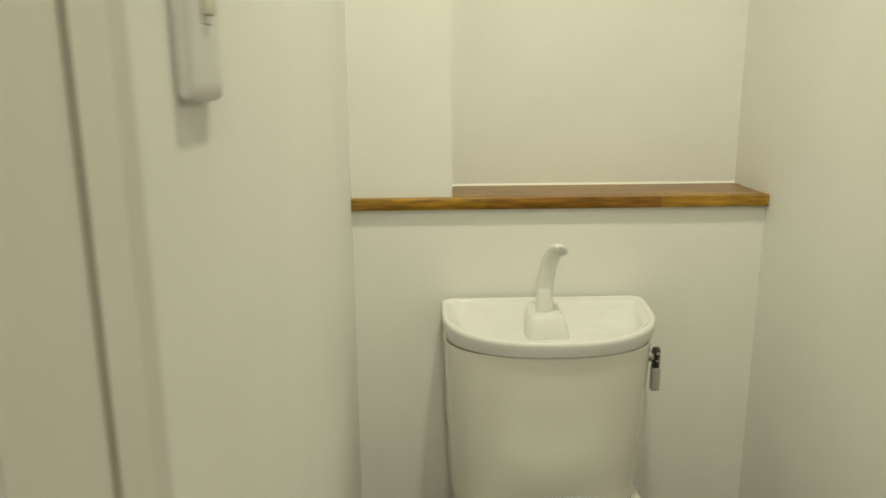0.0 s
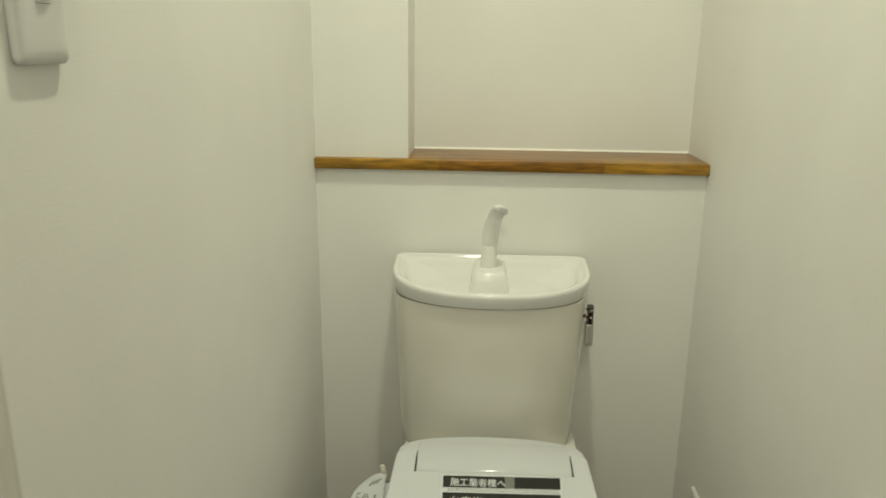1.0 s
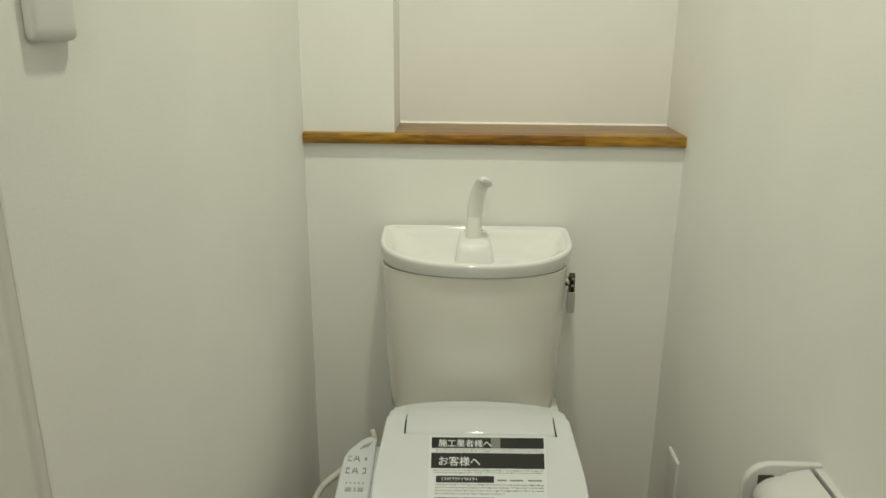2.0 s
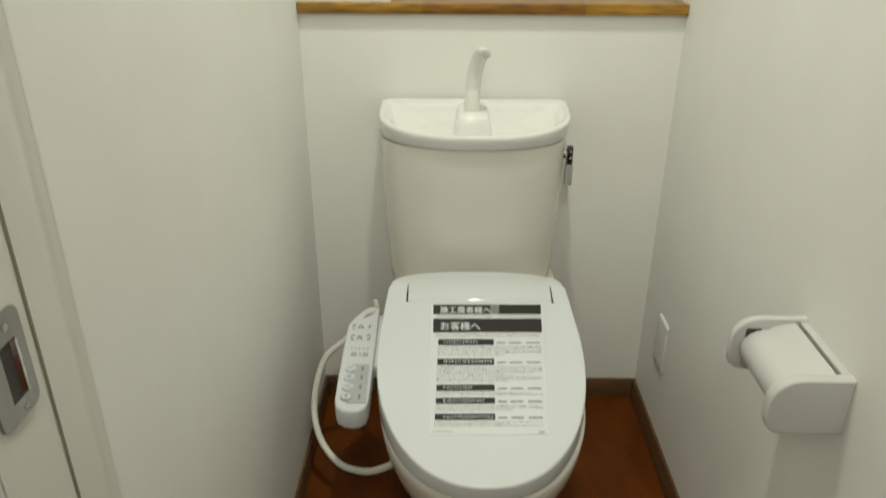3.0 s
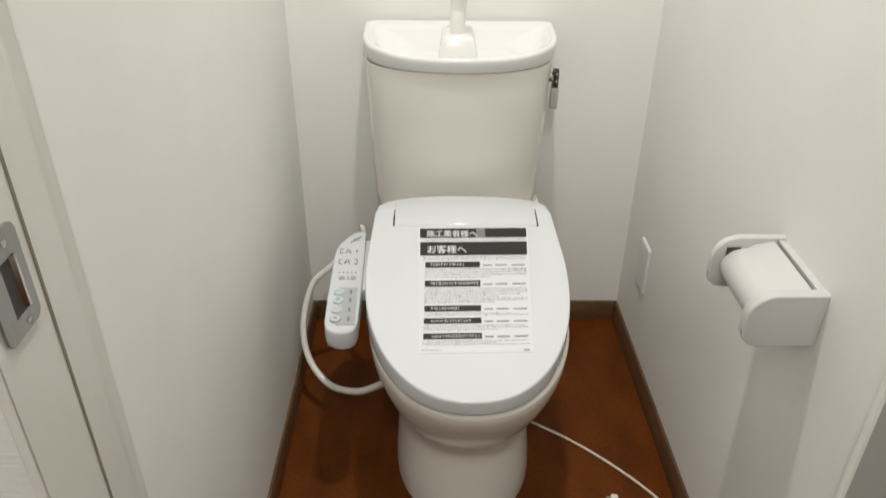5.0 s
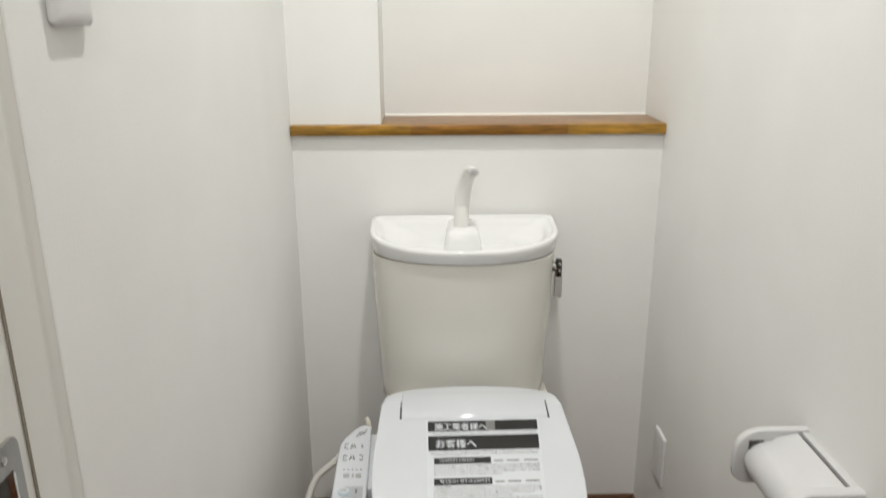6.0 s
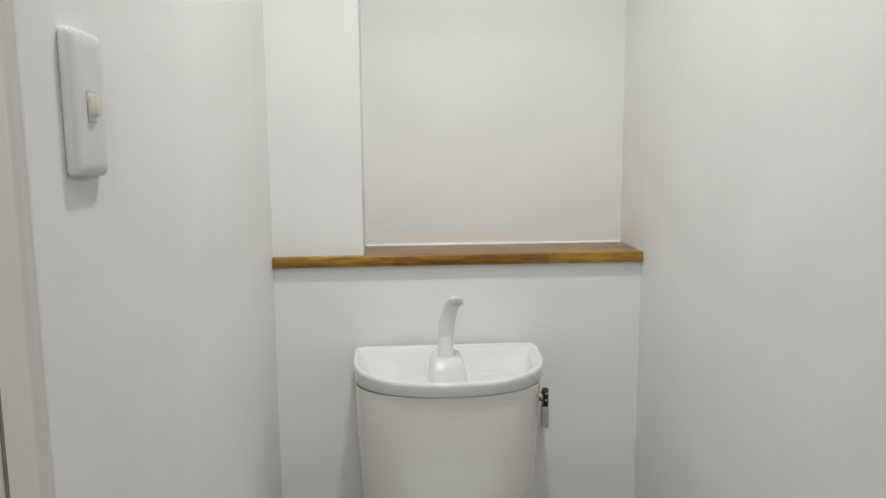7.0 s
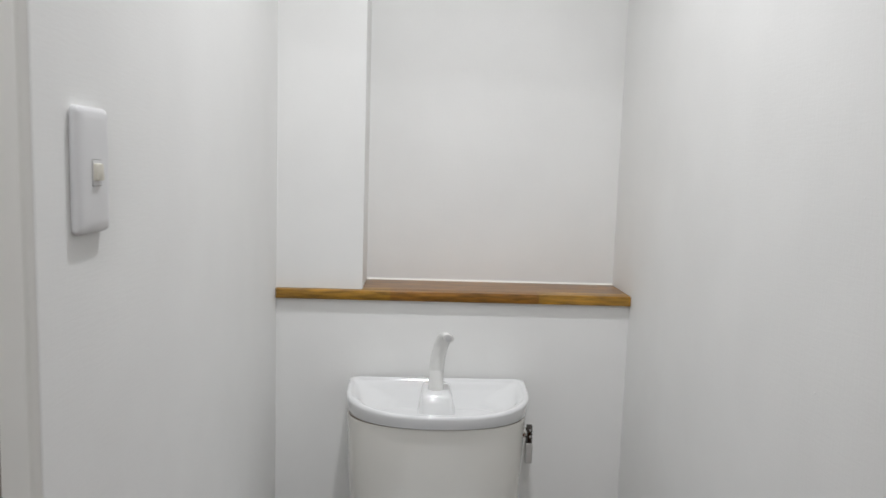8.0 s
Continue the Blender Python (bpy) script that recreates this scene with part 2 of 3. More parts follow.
def cut(bm, tool):
    """bm with the solid tool taken away from it."""
    a, b = new("solid", bpy.data.meshes.new("solid")), new("tool", bpy.data.meshes.new("tool"))
    for ob, m in ((a, bm), (b, tool)):
        bmesh.ops.recalc_face_normals(m, faces=m.faces[:])
        m.to_mesh(ob.data)
        m.free()
    mod = a.modifiers.new("cut", "BOOLEAN")
    mod.operation, mod.object, mod.solver = "DIFFERENCE", b, "EXACT"
    got = bpy.data.meshes.new_from_object(a.evaluated_get(bpy.context.evaluated_depsgraph_get()))
    out = bmesh.new()
    out.from_mesh(got)
    for ob in (a, b):
        me = ob.data
        bpy.data.objects.remove(ob)
        bpy.data.meshes.remove(me)
    bpy.data.meshes.remove(got)
    return out


def structure(name, bm, mat, label, category, smooth=None, parent=None):
    ob = part(name, bm, mat, parent, "", smooth)
    return tagged(ob, label, category, kind="structure")


# ---- the room ----
SHELF_TOP, SHELF_T, NICHE = 1.020, 0.023, 0.158
END = -1.088      # where the left wall stops at the door frame
END_R = -1.040    # where the right wall stops
JL = 0.002
HALL = -1.240
DOOR_TOP = 2.02

structure("floor", box(-0.9, 1.7, -2.75, 0.25, -0.05, 0.0), FLOOR, "reddish brown wood-look sheet floor", "floor")
structure("ceiling", box(-0.9, 1.7, -2.75, 0.25, CEIL, CEIL + 0.05), CEILING, "plain white papered ceiling", "ceiling")
structure("wall_left", box(-0.12, 0.0, END, 0.25, 0.0, CEIL, 0.003), WALLPAPER, "white wallpapered side wall", "wall")
structure("wall_right", box(W, W + 0.12, END_R, 0.25, 0.0, CEIL), WALLPAPER, "white wallpapered side wall", "wall")
structure("wall_back_lower", box(-0.001, W + 0.001, 0.0, 0.25, 0.0, SHELF_TOP - SHELF_T), WALLPAPER, "white papered wall below the wooden shelf", "wall")
structure("wall_niche", box(0.0, W + 0.001, NICHE, 0.25, SHELF_TOP - SHELF_T, CEIL), WALLPAPER, "white papered back of the wall niche", "wall")
structure("wall_pillar", box(-0.001, 0.199, 0.002, NICHE + 0.01, SHELF_TOP, CEIL), WALLPAPER, "white papered pillar beside the niche", "wall")

# baseboards with a rounded upper edge
def skirting(name, outline, axis, a, b):
    structure(name, prism(outline, axis, a, b), BASEBOARD, "dark brown wooden baseboard along the wall", "baseboard", 40)


def skirt_profile(at, out, h=0.058, t=0.008):
    s = 1 if out > 0 else -1
    return [(at, 0.0), (at + s * t, 0.0), (at + s * t, h - 0.004), (at + s * (t - 0.003), h), (at, h)]


skirting("baseboard_left", skirt_profile(0.0, 1), "y", END, 0.0)
skirting("baseboard_right", skirt_profile(W, -1), "y", END_R, 0.0)
skirting("baseboard_back", skirt_profile(0.0, -1), "x", 0.009, W - 0.009)

# door frame
structure("door_jamb_left", prism([(-0.12, END - 0.0005), (-0.0006, END - 0.0005), (-0.0030, END - 0.005), (-0.0042, END - 0.012), (-0.0030, END - 0.020), (JL - 0.0008, END - 0.026), (JL, END - 0.030),
                                   (JL, HALL + 0.001), (-0.12, HALL + 0.001)], "z", 0.0, DOOR_TOP), JAMB, "off-white painted door jamb with a steel strike plate", "door frame", 30)
structure("door_jamb_right", box(W + 0.002, W + 0.1195, END_R - 0.0075, END_R - 0.0005, 0.0, DOOR_TOP, 0.001), JAMB_GREY, "door jamb in a darker grey than the left one", "door frame")
structure("door_header", box(-0.12, W + 0.12, HALL, END_R - 0.012, DOOR_TOP, CEIL), WALLPAPER, "white wall above the doorway", "wall")
structure("trim_right", prism(rounded(W - 0.005, W + 0.0016, END_R - 0.009, END_R + 0.001, 0.0015, 3), "z", 0.0, DOOR_TOP), TRIM,
          "bright white corner trim at the wall end", "trim", 40)
structure("door_seal", box(JL - 0.004, JL + 0.0012, -1.1605, -1.1575, 0.0, DOOR_TOP), SEAM, "thin brown seal strip in the door jamb", "trim")
structure("door_casing", box(-0.006, JL, HALL - 0.006, HALL + 0.0, 0.0, DOOR_TOP, 0.0025, 3), JAMB, "painted outer casing of the doorway", "door frame")
structure("hall_wall_left", box(-0.9, -0.0065, HALL - 0.003, HALL + 0.06, 0.0, CEIL), RIBBED, "white hall wall with fine horizontal ribs", "wall")
structure("hall_wall_right", box(W + 0.12, 1.7, END_R - 0.012, END_R + 0.06, 0.0, CEIL), RIBBED, "white hall wall with fine horizontal ribs", "wall")
structure("hall_wall_side", box(-0.9, -0.84, -2.7, HALL - 0.003, 0.0, CEIL), WALLPAPER, "plain white hall wall", "wall")
structure("hall_wall_end", box(1.64, 1.7, -2.7, END_R, 0.0, CEIL), WALLPAPER, "plain white hall wall", "wall")
structure("hall_wall_back", box(-0.9, 1.7, -2.75, -2.7, 0.0, CEIL), WALLPAPER, "plain white hall wall", "wall")


# ---- wooden shelf ----
def shelf():
    root = thing("wooden_shelf", "varnished brown laminated wooden shelf board set in the niche", "shelf", (0, 0, SHELF_TOP - SHELF_T))
    z0, z1 = SHELF_TOP - SHELF_T, SHELF_TOP
    rng = random.Random(11)
    rows = [(-0.015, 0.028), (0.028, 0.071), (0.071, 0.114), (0.114, NICHE)]
    for k, (y0, y1) in enumerate(rows):
        cuts = [0.001, 0.105, 0.265, 0.345, 0.43, 0.545, 0.612, W - 0.001] if k == 0 else [0.001, *sorted(rng.uniform(0.1, 0.75) for _ in range(4)), W - 0.001]
        for x0, x1 in zip(cuts, cuts[1:]):
            wood = (SHELF_BROWN if 0.26 < x0 < 0.6 else SHELF_WOOD) if k == 0 else SHELF_BROWN
            bm = box(x0, x1, y0, y1, z0, z1)
            if k == 0:
                edges = [e for e in bm.edges if all(abs(v.co.y - y0) < 1e-6 for v in e.verts) and abs(e.verts[0].co.z - e.verts[1].co.z) < 1e-6]
                bmesh.ops.bevel(bm, geom=edges, offset=0.0018, segments=2, profile=0.5, affect="EDGES")
            part("wood_strip", under(root, bm), wood, root)
    bead = prism([(NICHE - 0.004, z1), (NICHE, z1), (NICHE, z1 + 0.004)], "x", 0.2, W)
    part("caulk_bead", under(root, bead), CAULK, root, "thin white caulk line")


shelf()


# ---- toilet ----
CX = 0.386


def lid_z(x, y):
    return 0.5 + 0.107 * (y + 0.366)


def toilet():
    root = thing("toilet", "white ceramic toilet with closed lid, hand-wash basin tank and bidet seat", "toilet", (CX, -0.4, 0))
    # bowl and foot
    rows = [(0.0, -0.683, 0.142, 0.20), (0.012, -0.684, 0.143, 0.20), (0.06, -0.678, 0.140, 0.20), (0.13, -0.664, 0.135, 0.20),
            (0.165, -0.662, 0.135, 0.20), (0.195, -0.676, 0.139, 0.21), (0.225, -0.700, 0.147, 0.225), (0.255, -0.730, 0.157, 0.245), (0.288, -0.757, 0.167, 0.265),
            (0.322, -0.779, 0.176, 0.28), (0.358, -0.800, 0.183, 0.29), (0.395, -0.8195, 0.1855, 0.302), (0.411, -0.8245, 0.1862, 0.308), (0.4150, -0.8240, 0.1855, 0.308), (0.4164, -0.8200, 0.1820, 0.306)]
    bowl = loft([u_ring(CX + 0.003, -0.05, yf, hw, z, lf, rc=0.02, power=2.15) for z, yf, hw, lf in rows])
    ob = part("bowl", under(root, bowl), CERAMIC, root)
    for x in (CX - 0.128, CX + 0.134):
        part("bolt_cap", under(root, cylinder((x, -0.30, 0.03), (1, 0, 0), 0.011, 0.034, 16, 0.003)), PLASTIC, ob)

    # seat ring between bowl and lid
    seat = loft([u_ring(CX, -0.30, -0.800 + d, 0.181 - d, z, 0.30, rc=0.02, power=2.2) for z, d in
                 ((0.4166, 0.016), (0.4170, 0.012), (0.4198, 0.012), (0.4204, 0.016))])
    part("seat", under(root, seat), PLASTIC, root)

    # lid
    def lift(dz):
        return lambda x, y: lid_z(x, y) + dz - 0.02 * max(0.0, abs(x - CX) - 0.12)
    rings = [(0.014, lambda x, y: 0.4206), (0.0045, lambda x, y: 0.4210), (0.0012, lambda x, y: 0.4235), (0.0, lambda x, y: 0.4275), (0.0, lift(-0.006)), (0.0002, lift(-0.0022)), (0.0008, lift(-0.0009)),
             (0.0019, lift(-0.0002)), (0.0034, lift(0.0)), (0.010, lift(0.0)), (0.03, lift(0.0)), (0.07, lift(0.0002)), (0.12, lift(0.0003))]
    bm = loft([u_ring(CX, -0.305 - 0.4 * d, -0.826 + d, 0.188 - d, z, 0.35 - d * 0.5, hwb=0.181 - d, rc=max(0.004, 0.016 - d * 0.1), power=2.25)
               for d, z in rings])
    bm = cut(bm, box(0.2435, 0.5365, -0.3695, -0.2, 0.40, 0.6))
    part("lid", under(root, bm), PLASTIC, root, "glossy white closed lid")

    # rear body of the bidet seat with its middle cover
    back = [(CX + 0.179 * math.sin(a), -0.30 + 0.062 * math.cos(a) ** 0.8 if abs(a) < 1.5 else -0.30) for a in np.linspace(-1.57, 1.57, 25)]
    outline = [(CX - 0.179, -0.302)] + back[1:-1] + [(CX + 0.179, -0.302)]
    body = prism(outline, "z", 0.404, 0.502, 0.006, 3)
    ob = part("bidet_body", under(root, body), PLASTIC, root)
    crown = [(-0.3665, 0.410), (-0.3668, 0.4860), (-0.3655, 0.4915), (-0.3625, 0.4960), (-0.3570, 0.5000), (-0.3480, 0.5030), (-0.3350, 0.5050),
             (-0.3150, 0.5062), (-0.2950, 0.5058), (-0.2750, 0.5040), (-0.2600, 0.5010), (-0.2600, 0.410)]
    cover = prism(crown, "x", 0.2465, 0.5335, 0.0018, 2)
    part("hinge_cover", under(root, cover), PLASTIC, root)
    # near-black box painting in the shade under the lid tabs and round the cover
    part("hinge_gap", under(root, box(0.238, 0.542, -0.3705, -0.30, 0.42, 0.488)), GAP_SHADE, root, "dark box painting the shade in the gap round the hinge cover")

    # control arm, hung low beside the seat
    def lower(bm):
        bmesh.ops.scale(bm, vec=(1.05, 1.05, 1.05), verts=bm.verts[:])
        bmesh.ops.translate(bm, vec=(-0.0165, 0.083, -0.061), verts=bm.verts[:])
        return bm

    def arm_ring(d, z):
        pts = [(0.185, -0.324), (0.175, -0.318), (0.166, -0.320), (0.155, -0.331), (0.136, -0.362), (0.129, -0.385), (0.128, -0.42), (0.130, -0.55),
               (0.1325, -0.612), (0.138, -0.628), (0.151, -0.637), (0.164, -0.639), (0.177, -0.637), (0.187, -0.628), (0.191, -0.610), (0.1905, -0.5)]
        c = Vector((0.165, -0.48))
        got = []
        for x, y in pts:
            v = Vector((x, y)) - c
            k = 1 - d / v.length
            got.append(Vector((c.x + v.x * k, c.y + v.y * k, z + 0.010 * (y + 0.48) / 0.17)))
        return got
    arm = loft([arm_ring(d, z) for d, z in ((0.006, 0.408), (0.001, 0.411), (0.0, 0.418), (0.0, 0.443), (0.0008, 0.4462), (0.0028, 0.4476), (0.008, 0.448))])
    panel = part("control_panel", under(root, lower(arm)), PLASTIC, root, "white bidet control panel with round buttons", 50)

    def on_arm(u, y):
        t = (-0.385 - y) / 0.27
        left, right = 0.129 + 0.004 * t, 0.183 + 0.009 * t
        return Vector((left + u * (right - left), y, 0.4486 + 0.010 * (y + 0.48) / 0.17))

    def patch(name, us, ys, mat, lift_by=0.0004, lean=0.0):
        a, b, c, d = (on_arm(u, y) for u, y in ((us[0], ys[0]), (us[1], ys[0]), (us[1] + lean, ys[1]), (us[0] + lean, ys[1])))
        bm = bmesh.new()
        low = [bm.verts.new(p - Vector((0, 0, 0.001))) for p in (a, b, c, d)]
        top = [bm.verts.new(p + Vector((0, 0, lift_by))) for p in (a, b, c, d)]
        bm.faces.new(top), bm.faces.new(low[::-1])
        for i in range(4):
            bm.faces.new((low[i], low[(i + 1) % 4], top[(i + 1) % 4], top[i]))
        return part(name, under(root, lower(bm)), mat, panel, smooth=None)

    patch("grey_field", (0.34, 0.93), (-0.512, -0.618), BUTTON_GREY)
    for k, y in enumerate((-0.525, -0.550, -0.577, -0.603)):
        p = on_arm(0.33, y)
        ring = part("button", under(root, lower(cylinder(p, (0, 0.058, 1), 0.0106, 0.0034, 28, 0.0006))), BUTTON_BLUE if k < 3 else INK_PALE, panel, "pale ringed push button")
        part("button_face", under(root, lower(cylinder(p + Vector((0, 0, 0.0008)), (0, 0.058, 1), 0.0088, 0.0036, 28, 0.0006))), PLASTIC, panel)
        if k == 3:
            part("stop_mark", under(root, lower(cylinder(p + Vector((0, 0, 0.0012)), (0, 0.058, 1), 0.0028, 0.004, 16))), INK_GREY, panel)
        elif k == 1:
            part("spray_mark", under(root, lower(cylinder(p + Vector((0, 0, 0.0012)), (0, 0.058, 1), 0.0040, 0.004, 16))), INK_PALE, panel)
        else:
            patch("spray_mark", (0.24, 0.42), (y + 0.001, y - 0.001), INK_PALE, 0.0032)
        patch("button_caption", (0.69, 0.76), (y + 0.006, y - 0.005), INK_GREY, 0.0008)
    for row, y in enumerate((-0.392, -0.428)):
        patch("panel_mark", (0.17, 0.20), (y + 0.008, y - 0.008), INK_GREY)
        for e in (0.007, -0.007):
            patch("panel_mark", (0.20, 0.30), (y + e + 0.001, y + e - 0.001), INK_GREY)
        patch("panel_mark", (0.43, 0.47), (y + 0.007, y - 0.007), INK_GREY, lean=-0.06)
        patch("panel_mark", (0.49, 0.53), (y + 0.007, y - 0.007), INK_GREY, lean=0.06)
        patch("panel_mark", (0.44, 0.52), (y - 0.001, y - 0.003), INK_GREY)
        if row == 0:
            patch("panel_mark", (0.76, 0.83), (y + 0.004, y - 0.004), INK_GREY)
        else:
            patch("panel_mark", (0.82, 0.85), (y + 0.008, y - 0.008), INK_GREY)
            for e in (0.007, -0.007):
                patch("panel_mark", (0.73, 0.82), (y + e + 0.001, y + e - 0.001), INK_GREY)
    for k in range(5):
        patch("indicator_dot", (0.24 + 0.14 * k, 0.28 + 0.14 * k), (-0.462, -0.465), INK_GREY)
    for us in ((0.26, 0.46), (0.54, 0.60), (0.66, 0.84)):
        patch("panel_mark", us, (-0.476, -0.486), INK_PALE)
    for k in range(3):
        patch("panel_mark", (0.66 + 0.12 * k, 0.71 + 0.12 * k), (-0.346 + 0.004 * k, -0.362 + 0.004 * k), INK_GREY, lean=-0.14)
    part("arm_bracket", under(root, lower(box(0.182, 0.225, -0.50, -0.315, 0.408, 0.434, 0.004))), PLASTIC, root)

    # tank
    tank = [(0.405, -0.178, 0.181), (0.412, -0.184, 0.186), (0.45, -0.189, 0.1885), (0.55, -0.198, 0.1925), (0.66, -0.207, 0.1965), (0.752, -0.2135, 0.1990), (0.7590, -0.2135, 0.1990), (0.7607, -0.2120, 0.1975), (0.7609, -0.178, 0.168), (0.72, -0.176, 0.166)]
    bm = loft([u_ring(0.378, -0.020, yf, hw, z, 0.118, rc=0.018, power=2.25) for z, yf, hw in tank], True, False)
    part("tank", under(root, bm), CERAMIC, root)
    # dark ring painting the shade in the gap between tank and lid
    gap = loft([u_ring(0.378, -0.022, -0.2115, 0.1970, z, 0.118, rc=0.018, power=2.25) for z in (0.7595, 0.7655)], False, False)
    part("lid_gasket", under(root, gap), SEAM, root, "thin dark ring painting the shade in the gap under the tank lid")
    # basin lid of the tank
    def rim(x, y, top):
        return top + 0.004 - 0.023 * max(0.0, min(1.0, (-0.03 - y) / 0.19))
    spec = [(0.006, lambda x, y: 0.7632), (0.0030, lambda x, y: 0.7638), (0.0012, lambda x, y: 0.766), (-0.0035, lambda x, y: rim(x, y, 0.805)),
            (-0.0030, lambda x, y: rim(x, y, 0.8090)), (-0.0010, lambda x, y: rim(x, y, 0.8115)), (0.0025, lambda x, y: rim(x, y, 0.8122)),
            (0.0055, lambda x, y: rim(x, y, 0.8112)), (0.0085, lambda x, y: rim(x, y, 0.8080)), (0.0125, lambda x, y: rim(x, y, 0.8045)),
            (0.018, lambda x, y: rim(x, y, 0.803))]
    spec += [(0.018 + 0.072 * u, lambda x, y, u=u: rim(x, y, 0.803) - 0.050 * u ** 0.72) for u in np.linspace(0.08, 1, 13)]
    rings = []
    for d, z in spec:
        yb, yf = -0.014 - 0.85 * d, -0.222 + d
        rc = float(np.interp(d, (-0.004, 0.018, 0.03, 0.05, 0.07, 0.09), (0.020, 0.020, 0.048, 0.066, 0.043, 0.018)))
        ring = u_ring(0.380, yb, yf, 0.2015 - d, z, 0.135 * (1 - max(d, 0.0) / 0.16), rc=rc, power=2.2)
        bow = 0.9 * min(1.0, max(0.0, (d - 0.02) / 0.03))
        for p in ring:
            p.y -= bow * (p.x - 0.380) ** 2 * min(1.0, max(0.0, (p.y - yf) / (yb - yf)))
        rings.append(ring)
    bm = loft(rings)
    lid = part("tank_lid", under(root, bm), BASIN, root, "white ceramic tank lid shaped as a small basin", 60)
    # raised block that carries the spout
    blk = [(0.745, 0.0430, -0.1250), (0.770, 0.0405, -0.1225), (0.785, 0.0380, -0.1195), (0.797, 0.0350, -0.1160), (0.8035, 0.0315, -0.1110), (0.8060, 0.0260, -0.1050)]
    rings = [[Vector((x, y, z + (0.004 if i > 3 else 0) * (y + 0.1) / 0.06)) for x, y in rounded(0.377 - hw, 0.377 + hw, yf, -0.026, 0.012 if z < 0.803 else 0.010, 5)]
             for i, (z, hw, yf) in enumerate(blk)]
    part("spout_block", under(root, loft(rings)), BASIN, lid, "", 60)
    # spout
    stem = loft([[Vector((0.375 + r * math.cos(a), -0.075 + 0.8 * r * math.sin(a), z)) for a in np.linspace(0, 2 * math.pi, 28, endpoint=False)]
                 for z, r in ((0.796, 0.0185), (0.806, 0.0180), (0.830, 0.0165), (0.8505, 0.0148), (0.852, 0.0140))])
    spout = part("spout", under(root, stem), SPOUT_WHITE, root, "glossy white plastic curved hand-wash spout", 50)
    path = [(0.3755, -0.075, 0.846), (0.3765, -0.0755, 0.868), (0.3800, -0.078, 0.893), (0.3860, -0.085, 0.917), (0.3920, -0.096, 0.932), (0.3965, -0.107, 0.9365), (0.3985, -0.116, 0.935)]
    bm = sweep(path, (0.0152, 0.0164, 0.0162, 0.0156, 0.0150, 0.0143, 0.0134), n=22, steps=5, flat=0.66)
    part("spout_blade", under(root, bm), SPOUT_WHITE, spout, "", 50)
    tip = cylinder((0.3986, -0.1165, 0.935), Vector((0.10, -1.0, -0.12)).normalized(), 0.0074, 0.003, 24, 0.0008)
    part("aerator", under(root, tip), PLASTIC_MATT, spout, "round outlet at the spout's tip", 40)
    # flush lever
    lever = part("flush_lever", under(root, cylinder((0.573, -0.118, 0.725), (1, 0, 0), 0.011, 0.018, 24, 0.002)), CHROME, root, "small chrome flush lever")
    bm = prism(rounded(-0.0080, 0.0080, 0.7035, 0.7445, (0.007, 0.007, 0.001, 0.001), 5), "x", 0.5790, 0.5915, 0.0025, 3)
    bmesh.ops.translate(bm, vec=(0, -0.122, 0), verts=bm.verts[:])
    part("lever_neck", under(root, bm), DARK_CHROME, lever, "dark chrome neck")
    for z in (0.734, 0.719):
        part("lever_screw", under(root, cylinder((0.5862, -0.1300, z), (0, -1, 0.15), 0.0030, 0.003, 18, 0.0008)), CHROME, lever)
    bm = prism(rounded(-0.0088, 0.0088, 0.657, 0.704, (0.001, 0.001, 0.005, 0.005), 4), "x", 0.5775, 0.5930, 0.0022)
    bmesh.ops.translate(bm, vec=(0, -0.124, 0), verts=bm.verts[:])
    part("lever_grip", under(root, bm), GRIP, lever)
    return root


toilet()


